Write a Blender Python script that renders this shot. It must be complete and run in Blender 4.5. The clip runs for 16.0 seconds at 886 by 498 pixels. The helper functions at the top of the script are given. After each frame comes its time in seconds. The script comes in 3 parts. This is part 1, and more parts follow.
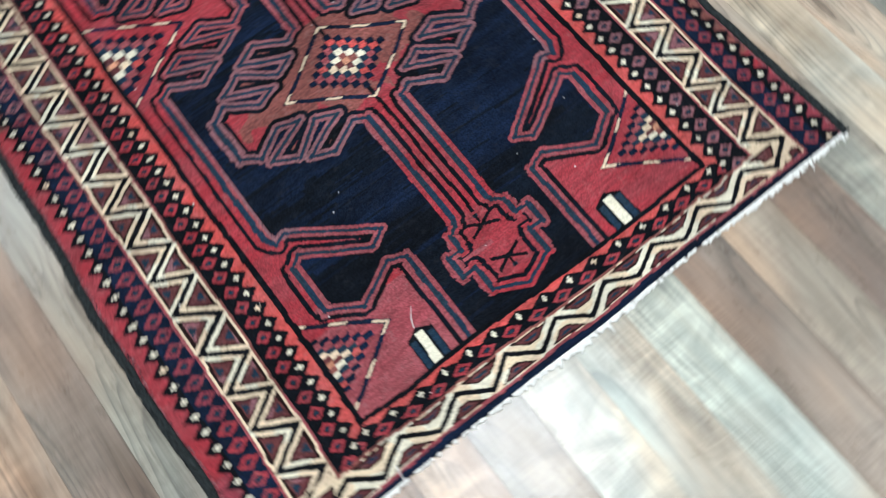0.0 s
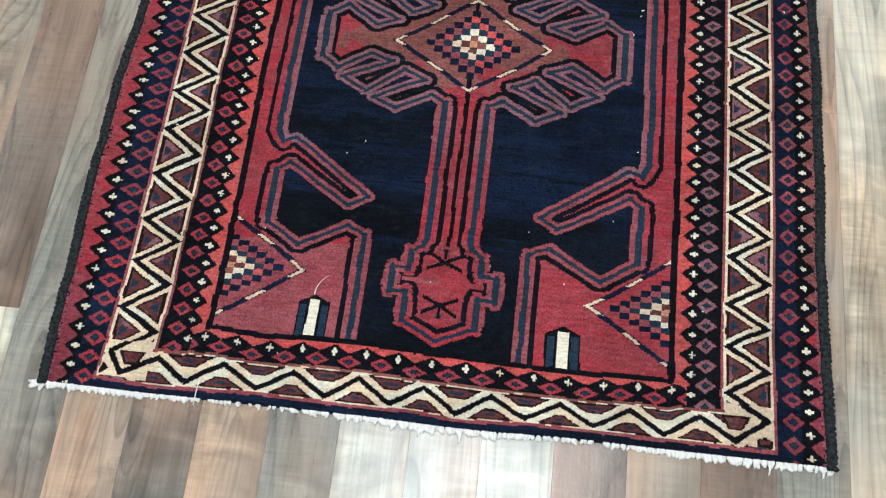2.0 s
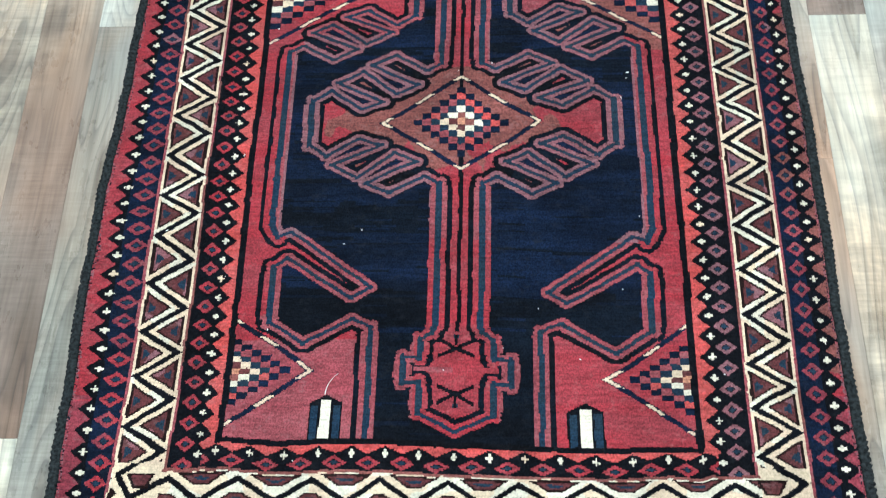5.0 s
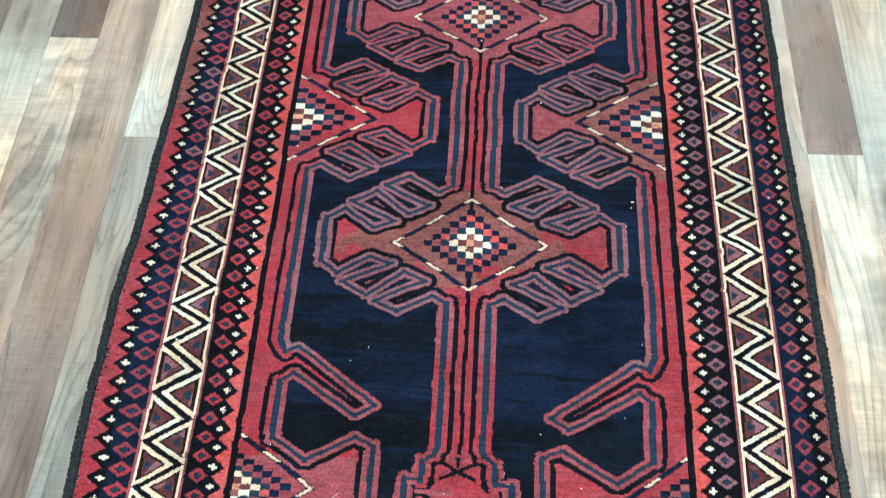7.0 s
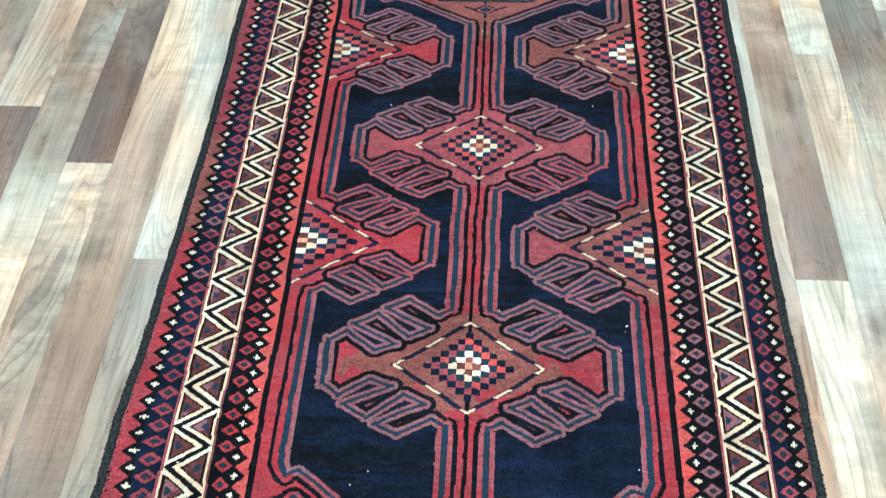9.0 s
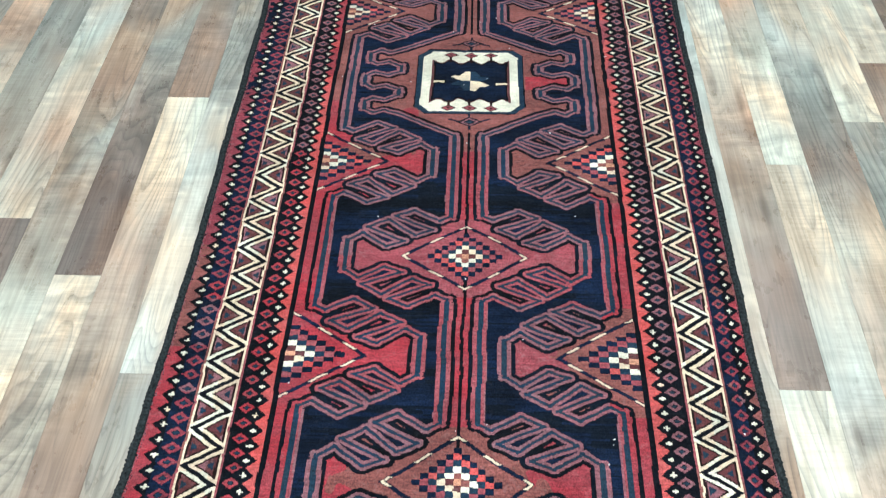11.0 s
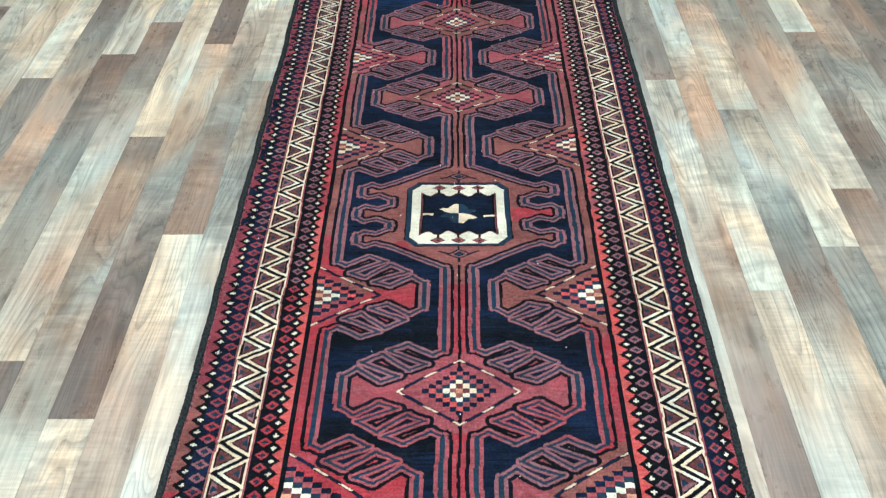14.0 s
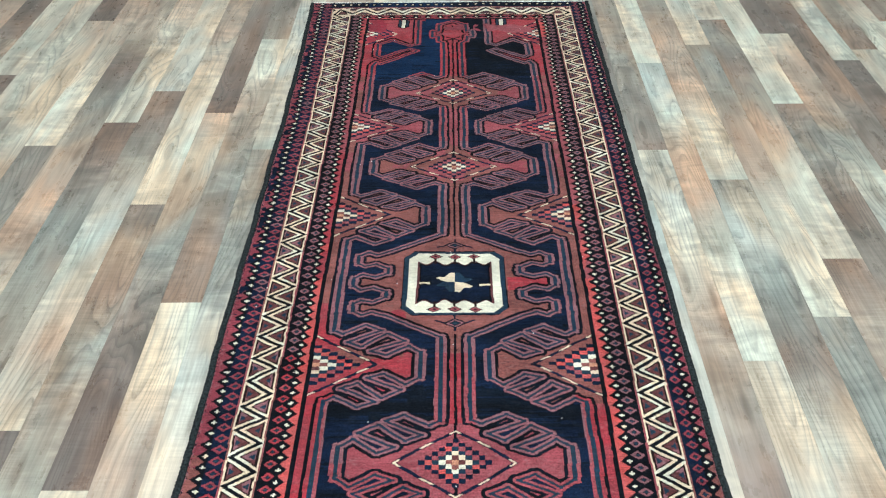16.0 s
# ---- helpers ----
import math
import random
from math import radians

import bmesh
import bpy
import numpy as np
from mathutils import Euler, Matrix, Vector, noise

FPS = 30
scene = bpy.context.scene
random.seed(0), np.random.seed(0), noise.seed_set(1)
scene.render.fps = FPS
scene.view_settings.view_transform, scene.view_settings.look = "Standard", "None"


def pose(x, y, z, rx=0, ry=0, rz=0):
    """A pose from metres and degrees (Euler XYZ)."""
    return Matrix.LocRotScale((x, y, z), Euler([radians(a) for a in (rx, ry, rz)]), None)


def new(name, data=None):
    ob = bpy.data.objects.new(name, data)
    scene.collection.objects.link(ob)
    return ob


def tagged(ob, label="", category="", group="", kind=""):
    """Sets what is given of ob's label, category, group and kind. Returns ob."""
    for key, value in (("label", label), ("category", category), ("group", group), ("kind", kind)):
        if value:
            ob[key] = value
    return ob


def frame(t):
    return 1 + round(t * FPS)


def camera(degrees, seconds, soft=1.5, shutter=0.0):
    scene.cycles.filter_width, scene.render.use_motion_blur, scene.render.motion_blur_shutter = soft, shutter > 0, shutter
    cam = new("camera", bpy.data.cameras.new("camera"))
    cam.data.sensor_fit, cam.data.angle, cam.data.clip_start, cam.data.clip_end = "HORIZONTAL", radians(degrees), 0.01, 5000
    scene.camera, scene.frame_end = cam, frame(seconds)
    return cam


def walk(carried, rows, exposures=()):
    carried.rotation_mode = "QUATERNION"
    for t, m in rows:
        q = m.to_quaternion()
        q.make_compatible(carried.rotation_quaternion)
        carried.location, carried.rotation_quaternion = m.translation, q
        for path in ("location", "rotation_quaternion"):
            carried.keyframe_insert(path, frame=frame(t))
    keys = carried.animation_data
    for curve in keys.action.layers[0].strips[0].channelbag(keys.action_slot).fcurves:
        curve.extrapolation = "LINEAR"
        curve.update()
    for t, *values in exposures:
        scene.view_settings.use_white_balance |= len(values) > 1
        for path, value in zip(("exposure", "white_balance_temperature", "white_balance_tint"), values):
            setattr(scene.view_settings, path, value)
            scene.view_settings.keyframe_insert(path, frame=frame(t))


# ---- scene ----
cam = camera(54.35, 16.0, soft=1.15, shutter=0.6)
PATH = [
    (0.0, pose(-0.2978, 0.0935, 1.2777, 18.840, 2.714, -37.657)),
    (0.5, pose(-0.1414, -0.0320, 1.3170, 20.022, 4.016, -16.305)),
    (1.0, pose(-0.0748, 0.0117, 1.2853, 19.219, 4.760, -4.721)),
    (1.5, pose(-0.0004, 0.0476, 1.2535, 20.033, 3.869, 2.343)),
    (2.0, pose(0.0832, 0.0753, 1.2182, 19.210, 2.277, 6.529)),
    (2.5, pose(0.0581, 0.1052, 1.2017, 19.483, 3.851, 3.191)),
    (3.0, pose(0.0349, 0.1185, 1.1917, 19.377, 3.765, 0.678)),
    (3.2, pose(0.0331, 0.1204, 1.1929, 19.667, 3.155, 0.236)),
    (5.3, pose(0.0415, 0.1458, 1.2183, 22.534, 2.803, 1.371)),
    (5.5, pose(0.0388, 0.1514, 1.2247, 23.052, 2.550, 1.652)),
    (6.0, pose(0.0373, 0.1558, 1.2336, 24.869, 2.392, 2.243)),
    (6.5, pose(0.0330, 0.1650, 1.2455, 26.374, 2.123, 2.738)),
    (7.0, pose(0.0278, 0.1723, 1.2548, 27.900, 1.850, 3.011)),
    (7.5, pose(0.0272, 0.1773, 1.2614, 29.665, 1.923, 3.135)),
    (8.0, pose(0.0258, 0.1778, 1.2724, 31.445, 1.791, 3.101)),
    (8.5, pose(0.0290, 0.1847, 1.2913, 32.810, 1.961, 3.092)),
    (9.0, pose(0.0249, 0.1831, 1.3083, 34.641, 1.545, 3.122)),
    (11.5, pose(0.0122, 0.2207, 1.3698, 41.205, 0.788, 1.906)),
    (12.0, pose(0.0041, 0.2231, 1.3825, 42.285, 0.623, 1.647)),
    (12.5, pose(-0.0031, 0.2237, 1.3901, 43.346, 0.408, 1.189)),
    (13.0, pose(-0.0043, 0.2275, 1.4003, 44.612, 0.447, 0.909)),
    (13.5, pose(-0.0019, 0.2338, 1.4105, 45.805, 0.670, 0.751)),
    (14.0, pose(0.0002, 0.2379, 1.4221, 47.041, 0.932, 0.539)),
    (14.5, pose(0.0014, 0.2417, 1.4313, 48.212, 0.884, 0.427)),
    (15.0, pose(0.0009, 0.2423, 1.4402, 49.215, 0.736, 0.366)),
    (15.5, pose(0.0001, 0.2416, 1.4495, 50.167, 0.643, 0.401)),
    (16.0, pose(-0.0009, 0.2395, 1.4579, 50.869, 0.612, 0.434)),
]
walk(cam, PATH, exposures=[
    (0.0, -0.79, 6350, 13), (0.5, -0.98, 6450, 13), (1.0, -1.10, 6450, 12), (1.5, -1.00, 6500, 14), (2.0, -0.98, 6500, 15), (3.0, -0.79, 6330, 12),
    (5.5, -0.56, 6050, 9), (9.0, -0.34, 6120, 8), (12.5, -0.32, 6120, 8), (16.0, -0.42, 6200, 8)])

# ------------------------------------------------------------------ light
world = bpy.data.worlds.new("interior_world")
scene.world = world
world.use_nodes = True
world.node_tree.nodes["Background"].inputs[0].default_value = (0.8, 0.85, 0.9, 1)
world.node_tree.nodes["Background"].inputs[1].default_value = 0.05

CEILING = 2.75
X0, X1, Y0, Y1 = -2.425, 2.485, -1.9, 5.4
# first panel inferred from its floor glare; the other five are added as fill
LIGHTS = [(0.03, 0.36, 2.85), (-1.75, -1.0, 1.0), (1.75, -1.0, 1.0), (-1.25, 2.9, 0.85), (1.25, 2.9, 0.85), (0.0, 4.75, 0.85)]
LIGHT_W = 29.0
for lx, ly, k in LIGHTS:
    lamp = bpy.data.lights.new("unseen_ceiling_lamp", "AREA")
    lamp.shape, lamp.size, lamp.size_y = "RECTANGLE", 0.50, 0.62
    lamp.energy, lamp.color = LIGHT_W * k, (0.93, 0.975, 1.0)
    new("unseen_ceiling_lamp", lamp).matrix_world = pose(lx, ly, CEILING - 0.045)


# ------------------------------------------------------------------ materials
def nodes_of(name):
    m = bpy.data.materials.new(name)
    m.use_nodes = True
    nt = m.node_tree
    return m, nt, nt.nodes["Principled BSDF"]


def add(nt, kind, **values):
    n = nt.nodes.new(kind)
    for key, v in values.items():
        if key in n.inputs:
            n.inputs[key].default_value = v
    return n


def ramp(nt, source, stops):
    r = nt.nodes.new("ShaderNodeValToRGB")
    els = r.color_ramp.elements
    while len(els) < len(stops):
        els.new(0.5)
    for e, (p, c) in zip(els, stops):
        e.position, e.color = p, (*c, 1)
    nt.links.new(source, r.inputs[0])
    return r


def mix(nt, fac, a, b, mode="MIX"):
    n = nt.nodes.new("ShaderNodeMix")
    n.data_type, n.blend_type = "RGBA", mode
    for sock, v in ((n.inputs[0], fac), (n.inputs[6], a), (n.inputs[7], b)):
        if isinstance(v, bpy.types.NodeSocket):
            nt.links.new(v, sock)
        elif isinstance(v, tuple):
            sock.default_value = (*v, 1)
        else:
            sock.default_value = v
    return n.outputs[2]


def mapped(nt, scale, coord="Object"):
    tc = nt.nodes.new("ShaderNodeTexCoord")
    mp = nt.nodes.new("ShaderNodeMapping")
    mp.inputs["Scale"].default_value = scale
    nt.links.new(tc.outputs[coord], mp.inputs[0])
    return mp


def yarn(name, c, worn, amount=0.7, gloss=1.0, knots=0.34):
    """Hand-spun wool: streaks of another dye lot along the weft, and knots that differ."""
    m, nt, b = nodes_of(name)
    streak = add(nt, "ShaderNodeTexNoise", Scale=1.0, Detail=5.0, Roughness=0.65)
    nt.links.new(mapped(nt, (2.2, 16.0, 1.0)).outputs[0], streak.inputs[0])
    blot = add(nt, "ShaderNodeTexNoise", Scale=9.0, Detail=4.0, Roughness=0.6)
    nt.links.new(mapped(nt, (1, 1, 1)).outputs[0], blot.inputs[0])
    knot = add(nt, "ShaderNodeTexNoise", Scale=420.0, Detail=2.0)
    nt.links.new(mapped(nt, (1, 0.8, 1)).outputs[0], knot.inputs[0])
    s = ramp(nt, streak.outputs[0], [(0.41, (0, 0, 0)), (0.60, (1, 1, 1))])
    d = ramp(nt, blot.outputs[0], [(0.38, (0.80,) * 3), (0.62, (1.14,) * 3)])
    weft = add(nt, "ShaderNodeTexNoise", Scale=1.0, Detail=4.0, Roughness=0.7)
    nt.links.new(mapped(nt, (26.0, 210.0, 1.0)).outputs[0], weft.inputs[0])
    wr = ramp(nt, weft.outputs[0], [(0.37, (1 - knots * 0.8,) * 3), (0.63, (1 + knots * 0.7,) * 3)])
    rub = add(nt, "ShaderNodeTexNoise", Scale=70.0, Detail=5.0, Roughness=0.75)
    nt.links.new(mapped(nt, (1, 1.3, 1)).outputs[0], rub.inputs[0])
    rr = ramp(nt, rub.outputs[0], [(0.54, (0, 0, 0)), (0.75, (1, 1, 1))])
    k = ramp(nt, knot.outputs[0], [(0.37, (1 - knots,) * 3), (0.63, (1 + knots * 0.85,) * 3)])
    fac = nt.nodes.new("ShaderNodeMath")
    fac.operation = "MULTIPLY"
    fac.inputs[1].default_value = amount
    nt.links.new(s.outputs[0], fac.inputs[0])
    col = mix(nt, fac.outputs[0], c, worn)
    col = mix(nt, 1.0, col, d.outputs[0], "MULTIPLY")
    col = mix(nt, 1.0, col, k.outputs[0], "MULTIPLY")
    col = mix(nt, 1.0, col, wr.outputs[0], "MULTIPLY")
    # rubbed pile: paler tips
    pale = mix(nt, 0.24, c, (0.42, 0.34, 0.33)) if knots > 0.2 and gloss > 0.5 else mix(nt, 0.035, c, (0.30, 0.34, 0.40))
    col = mix(nt, rr.outputs[0], col, pale)
    nt.links.new(col, b.inputs["Base Color"])
    b.inputs["Roughness"].default_value = 0.82
    b.inputs["Specular IOR Level"].default_value = 0.22 * gloss
    b.inputs["Sheen Weight"].default_value = 0.08 * gloss
    b.inputs["Sheen Roughness"].default_value = 0.45
    bump = add(nt, "ShaderNodeBump", Strength=0.6, Distance=0.0015)
    nt.links.new(knot.outputs[0], bump.inputs["Height"])
    nt.links.new(bump.outputs[0], b.inputs["Normal"])
    return m


YARN = [
    yarn("wool_black", (0.0048, 0.0056, 0.0075), (0.0065, 0.009, 0.014), 0.55, 0.12),
    yarn("wool_navy", (0.0050, 0.0088, 0.018), (0.0080, 0.0170, 0.044), 0.9, 0.15),
    yarn("wool_crimson", (0.315, 0.027, 0.040), (0.270, 0.050, 0.064)),
    yarn("wool_rose", (0.278, 0.070, 0.084), (0.265, 0.046, 0.062)),
    yarn("wool_rust", (0.180, 0.058, 0.052), (0.260, 0.090, 0.078)),
    yarn("wool_vermilion", (0.50, 0.066, 0.062), (0.43, 0.10, 0.095)),
    yarn("wool_blue", (0.011, 0.031, 0.060), (0.018, 0.036, 0.052), 0.7, 0.4),
    yarn("wool_cream", (0.70, 0.60, 0.43), (0.64, 0.49, 0.37), 0.55, 1.0, 0.16),
    yarn("wool_white", (0.71, 0.71, 0.58), (0.64, 0.61, 0.48), 0.6, 1.0, 0.16),
    yarn("wool_maroon", (0.085, 0.022, 0.026), (0.12, 0.034, 0.034)),
    yarn("wool_mauve", (0.200, 0.094, 0.112), (0.250, 0.088, 0.106)),
    yarn("wool_tan", (0.60, 0.30, 0.19), (0.40, 0.17, 0.10)),
    yarn("wool_brown_black", (0.014, 0.008, 0.008), (0.022, 0.012, 0.011), 0.55, 0.15),
    yarn("wool_night", (0.0045, 0.0065, 0.0100), (0.0062, 0.0110, 0.020), 0.8, 0.14),
    yarn("wool_wine", (0.200, 0.030, 0.048), (0.25, 0.046, 0.062)),
    yarn("wool_run_red", (0.260, 0.012, 0.030), (0.200, 0.016, 0.034)),
    yarn("wool_indigo", (0.006, 0.018, 0.048), (0.009, 0.026, 0.068), 0.9, 0.15),
]
BLACK, NAVY, CRIMSON, ROSE, RUST, VERMILION, BLUE, CREAM, WHITE, MAROON, MAUVE, TAN, BROWN, NIGHT, WINE, RUN, INDIGO = range(17)


# base tones of the floor's print, from whitewashed to smoked; silver also paints in highlight at the near end
TONE = {
    "bright": (0.650, 0.632, 0.525), "light": (0.550, 0.530, 0.440), "silver": (0.485, 0.515, 0.465), "peach": (0.450, 0.355, 0.278),
    "tan": (0.365, 0.318, 0.258), "grey": (0.285, 0.290, 0.258), "brown": (0.258, 0.212, 0.178), "dark": (0.172, 0.140, 0.122),
}


def laminate(name):
    """Printed wood under satin lacquer: the tone runs along the board; clouds, pointed figure, saw marks and fine grain over it."""
    m, nt, b = nodes_of(name)
    info = nt.nodes.new("ShaderNodeObjectInfo")
    tc = nt.nodes.new("ShaderNodeTexCoord")
    off = nt.nodes.new("ShaderNodeVectorMath")
    off.operation = "MULTIPLY_ADD"
    comb = nt.nodes.new("ShaderNodeCombineXYZ")
    for i, f in enumerate((37.0, 91.0, 13.0)):
        mu = nt.nodes.new("ShaderNodeMath")
        mu.operation = "MULTIPLY"
        mu.inputs[1].default_value = f
        nt.links.new(info.outputs["Random"], mu.inputs[0])
        nt.links.new(mu.outputs[0], comb.inputs[i])
    nt.links.new(tc.outputs["Object"], off.inputs[0])
    off.inputs[1].default_value = (1, 1, 1)
    nt.links.new(comb.outputs[0], off.inputs[2])

    def noise(scale, detail, rough=0.5, distortion=0.0):
        mp = nt.nodes.new("ShaderNodeMapping")
        mp.inputs["Scale"].default_value = scale
        nt.links.new(off.outputs[0], mp.inputs[0])
        n = add(nt, "ShaderNodeTexNoise", Scale=1.0, Detail=detail, Roughness=rough, Distortion=distortion)
        nt.links.new(mp.outputs[0], n.inputs[0])
        return n.outputs[0]

    def times(col, layer, fac=1.0):
        return mix(nt, fac, col, layer, "MULTIPLY")

    tone = nt.nodes.new("ShaderNodeAttribute")
    tone.attribute_name = "tone"
    col = tone.outputs["Color"]
    # clouds: broad soft patches, some running across the board
    cloud = ramp(nt, noise((11.0, 3.4, 1.0), 4.0, 0.55, 0.6), [(0.30, (0.70, 0.69, 0.68)), (0.5, (1.0, 1.0, 1.0)), (0.70, (1.30, 1.31, 1.30))])
    col = times(col, cloud.outputs[0])
    curl = ramp(nt, noise((7.0, 17.0, 1.0), 3.0, 0.55, 1.3), [(0.36, (0.80, 0.81, 0.82)), (0.52, (1.0, 1.0, 1.0)), (0.68, (1.27, 1.27, 1.25))])
    curl_where = ramp(nt, noise((5.0, 2.6, 4.0), 2.0), [(0.44, (0, 0, 0)), (0.58, (1, 1, 1))])
    col = mix(nt, curl_where.outputs[0], col, times(col, curl.outputs[0]))
    # warm and cool stains of the print
    hue = ramp(nt, noise((6.0, 2.4, 3.0), 3.0, 0.5, 0.5), [(0.36, (0.90, 1.02, 1.06)), (0.5, (1.0, 1.0, 1.0)), (0.64, (1.15, 0.98, 0.86))])
    col = times(col, hue.outputs[0], 0.9)
    # long pointed figure, in places only
    hills = noise((9.5, 1.15, 1.0), 1.0, 0.4, 0.35)
    # a knot here and there bends the figure round itself
    mp = nt.nodes.new("ShaderNodeMapping")
    mp.inputs["Scale"].default_value = (11.0, 2.3, 1.0)
    nt.links.new(off.outputs[0], mp.inputs[0])
    cells = add(nt, "ShaderNodeTexVoronoi", Scale=1.0)
    cells.voronoi_dimensions = "2D"
    nt.links.new(mp.outputs[0], cells.inputs["Vector"])
    near = ramp(nt, cells.outputs["Distance"], [(0.0, (1, 1, 1)), (0.34, (0, 0, 0))])
    some = ramp(nt, cells.outputs["Color"], [(0.60, (0, 0, 0)), (0.62, (1, 1, 1))])
    knot = nt.nodes.new("ShaderNodeMath")
    knot.operation = "MULTIPLY"
    nt.links.new(near.outputs[0], knot.inputs[0])
    nt.links.new(some.outputs[0], knot.inputs[1])
    rings = nt.nodes.new("ShaderNodeMath")
    rings.operation = "MULTIPLY"
    rings.inputs[1].default_value = 19.0
    nt.links.new(hills, rings.inputs[0])
    bent = nt.nodes.new("ShaderNodeMath")
    bent.operation = "MULTIPLY_ADD"
    bent.inputs[1].default_value = 2.6
    nt.links.new(knot.outputs[0], bent.inputs[0])
    nt.links.new(rings.outputs[0], bent.inputs[2])
    figure = nt.nodes.new("ShaderNodeMath")
    figure.operation = "FRACT"
    nt.links.new(bent.outputs[0], figure.inputs[0])
    f = ramp(nt, figure.outputs[0], [(0.0, (0.60, 0.62, 0.64)), (0.20, (0.86, 0.87, 0.87)), (0.5, (1.09, 1.08, 1.06)), (0.92, (1.05, 1.04, 1.03)), (1.0, (0.62, 0.63, 0.64))])
    f_where = ramp(nt, noise((7.0, 1.7, 9.0), 2.0), [(0.42, (0.06,) * 3), (0.58, (0.85,) * 3)])
    col = mix(nt, f_where.outputs[0], col, times(col, f.outputs[0]))
    heart = ramp(nt, knot.outputs[0], [(0.55, (1, 1, 1)), (0.85, (0.66, 0.64, 0.63))])
    col = times(col, heart.outputs[0])
    # grain along the board
    grain = noise((52.0, 2.2, 1.0), 6.0, 0.6, 0.3)
    g = ramp(nt, grain, [(0.34, (0.84, 0.82, 0.80)), (0.5, (1.0, 1.0, 1.0)), (0.66, (1.08, 1.08, 1.08))])
    col = times(col, g.outputs[0], 0.85)
    fine = ramp(nt, noise((230.0, 6.0, 1.0), 3.0), [(0.36, (0.90,) * 3), (0.64, (1.07,) * 3)])
    col = times(col, fine.outputs[0])
    # saw marks across the board, in patches
    ch = ramp(nt, noise((14.0, 210.0, 1.0), 3.0, 0.6), [(0.36, (0.80, 0.79, 0.78)), (0.62, (1.12,) * 3)])
    pr = ramp(nt, noise((9.0, 3.0, 7.0), 2.0), [(0.40, (0.06,) * 3), (0.60, (0.50,) * 3)])
    col = mix(nt, pr.outputs[0], col, times(col, ch.outputs[0]))
    nt.links.new(col, b.inputs["Base Color"])
    r = nt.nodes.new("ShaderNodeMapRange")
    r.inputs["To Min"].default_value, r.inputs["To Max"].default_value = 0.21, 0.37
    nt.links.new(noise((30.0, 14.0, 5.0), 4.0, 0.65), r.inputs[0])
    nt.links.new(r.outputs[0], b.inputs["Roughness"])
    b.inputs["Specular IOR Level"].default_value = 0.5
    bump = add(nt, "ShaderNodeBump", Strength=0.28, Distance=0.001)
    nt.links.new(noise((150.0, 70.0, 2.0), 4.0, 0.65), bump.inputs["Height"])
    nt.links.new(bump.outputs[0], b.inputs["Normal"])
    return m


WOOD = laminate("mixed_tone_laminate")


def plain(name, c, rough, speckle=0.06, scale=30.0, gloss=0.5):
    m, nt, b = nodes_of(name)
    n = add(nt, "ShaderNodeTexNoise", Scale=scale, Detail=5.0)
    nt.links.new(mapped(nt, (1, 1, 1)).outputs[0], n.inputs[0])
    r = ramp(nt, n.outputs[0], [(0.3, tuple(v * (1 - speckle) for v in c)), (0.7, tuple(min(1, v * (1 + speckle)) for v in c))])
    nt.links.new(r.outputs[0], b.inputs["Base Color"])
    b.inputs["Roughness"].default_value = rough
    b.inputs["Specular IOR Level"].default_value = gloss
    return m


WALL = plain("matt_wall_paint", (0.72, 0.70, 0.66), 0.8)
CEIL = plain("ceiling_tile_white", (0.80, 0.80, 0.78), 0.9)
TRIM = plain("white_lacquer", (0.78, 0.77, 0.74), 0.4)
UNDER = plain("subfloor", (0.16, 0.13, 0.11), 0.8)
CORD = plain("overcast_dark_wool", (0.021, 0.027, 0.029), 0.9, 0.8, 220.0, 0.08)
COTTON = plain("raw_cotton", (0.82, 0.87, 0.86), 0.85, 0.14, 180.0)
DIFFUSER, dnt, db = nodes_of("lamp_diffuser")
db.inputs["Base Color"].default_value = (0.9, 0.9, 0.88, 1)
db.inputs["Emission Color"].default_value = (0.93, 0.975, 1.0, 1)
db.inputs["Emission Strength"].default_value = 1.5


# ------------------------------------------------------------------ mesh helpers
def part(name, bm, material, parent, label=""):
    me = bpy.data.meshes.new(name)
    bm.to_mesh(me)
    bm.free()
    me.materials.append(material)
    ob = new(name, me)
    ob.parent = parent
    if label:
        tagged(ob, label)
    return ob


def add_box(bm, a, b, bevel=0.0):
    vs = [bm.verts.new((x, y, z)) for z in (a[2], b[2]) for y in (a[1], b[1]) for x in (a[0], b[0])]
    fs = [bm.faces.new([vs[i] for i in q]) for q in ((0, 2, 3, 1), (4, 5, 7, 6), (0, 1, 5, 4), (2, 6, 7, 3), (0, 4, 6, 2), (1, 3, 7, 5))]
    if bevel:
        bmesh.ops.bevel(bm, geom=list({e for f in fs for e in f.edges}), offset=bevel, segments=1, affect="EDGES")


def structure(name, a, b, material, label, bevel=0.0):
    bm = bmesh.new()
    add_box(bm, a, b, bevel)
    return tagged(part(name, bm, material, None), label, kind="structure")


# ------------------------------------------------------------------ room
structure("ceiling", (X0, Y0, CEILING), (X1, Y1, CEILING + 0.1), CEIL, "white painted ceiling over the whole room")
for nm, a, b in (("wall_north", (X0 - 0.1, Y1, 0), (X1 + 0.1, Y1 + 0.1, CEILING)), ("wall_south", (X0 - 0.1, Y0 - 0.1, 0), (X1 + 0.1, Y0, CEILING)),
                 ("wall_west", (X0 - 0.1, Y0, 0), (X0, Y1, CEILING)), ("wall_east", (X1, Y0, 0), (X1 + 0.1, Y1, CEILING))):
    structure(nm, a, b, WALL, "plain off-white painted wall of the room")

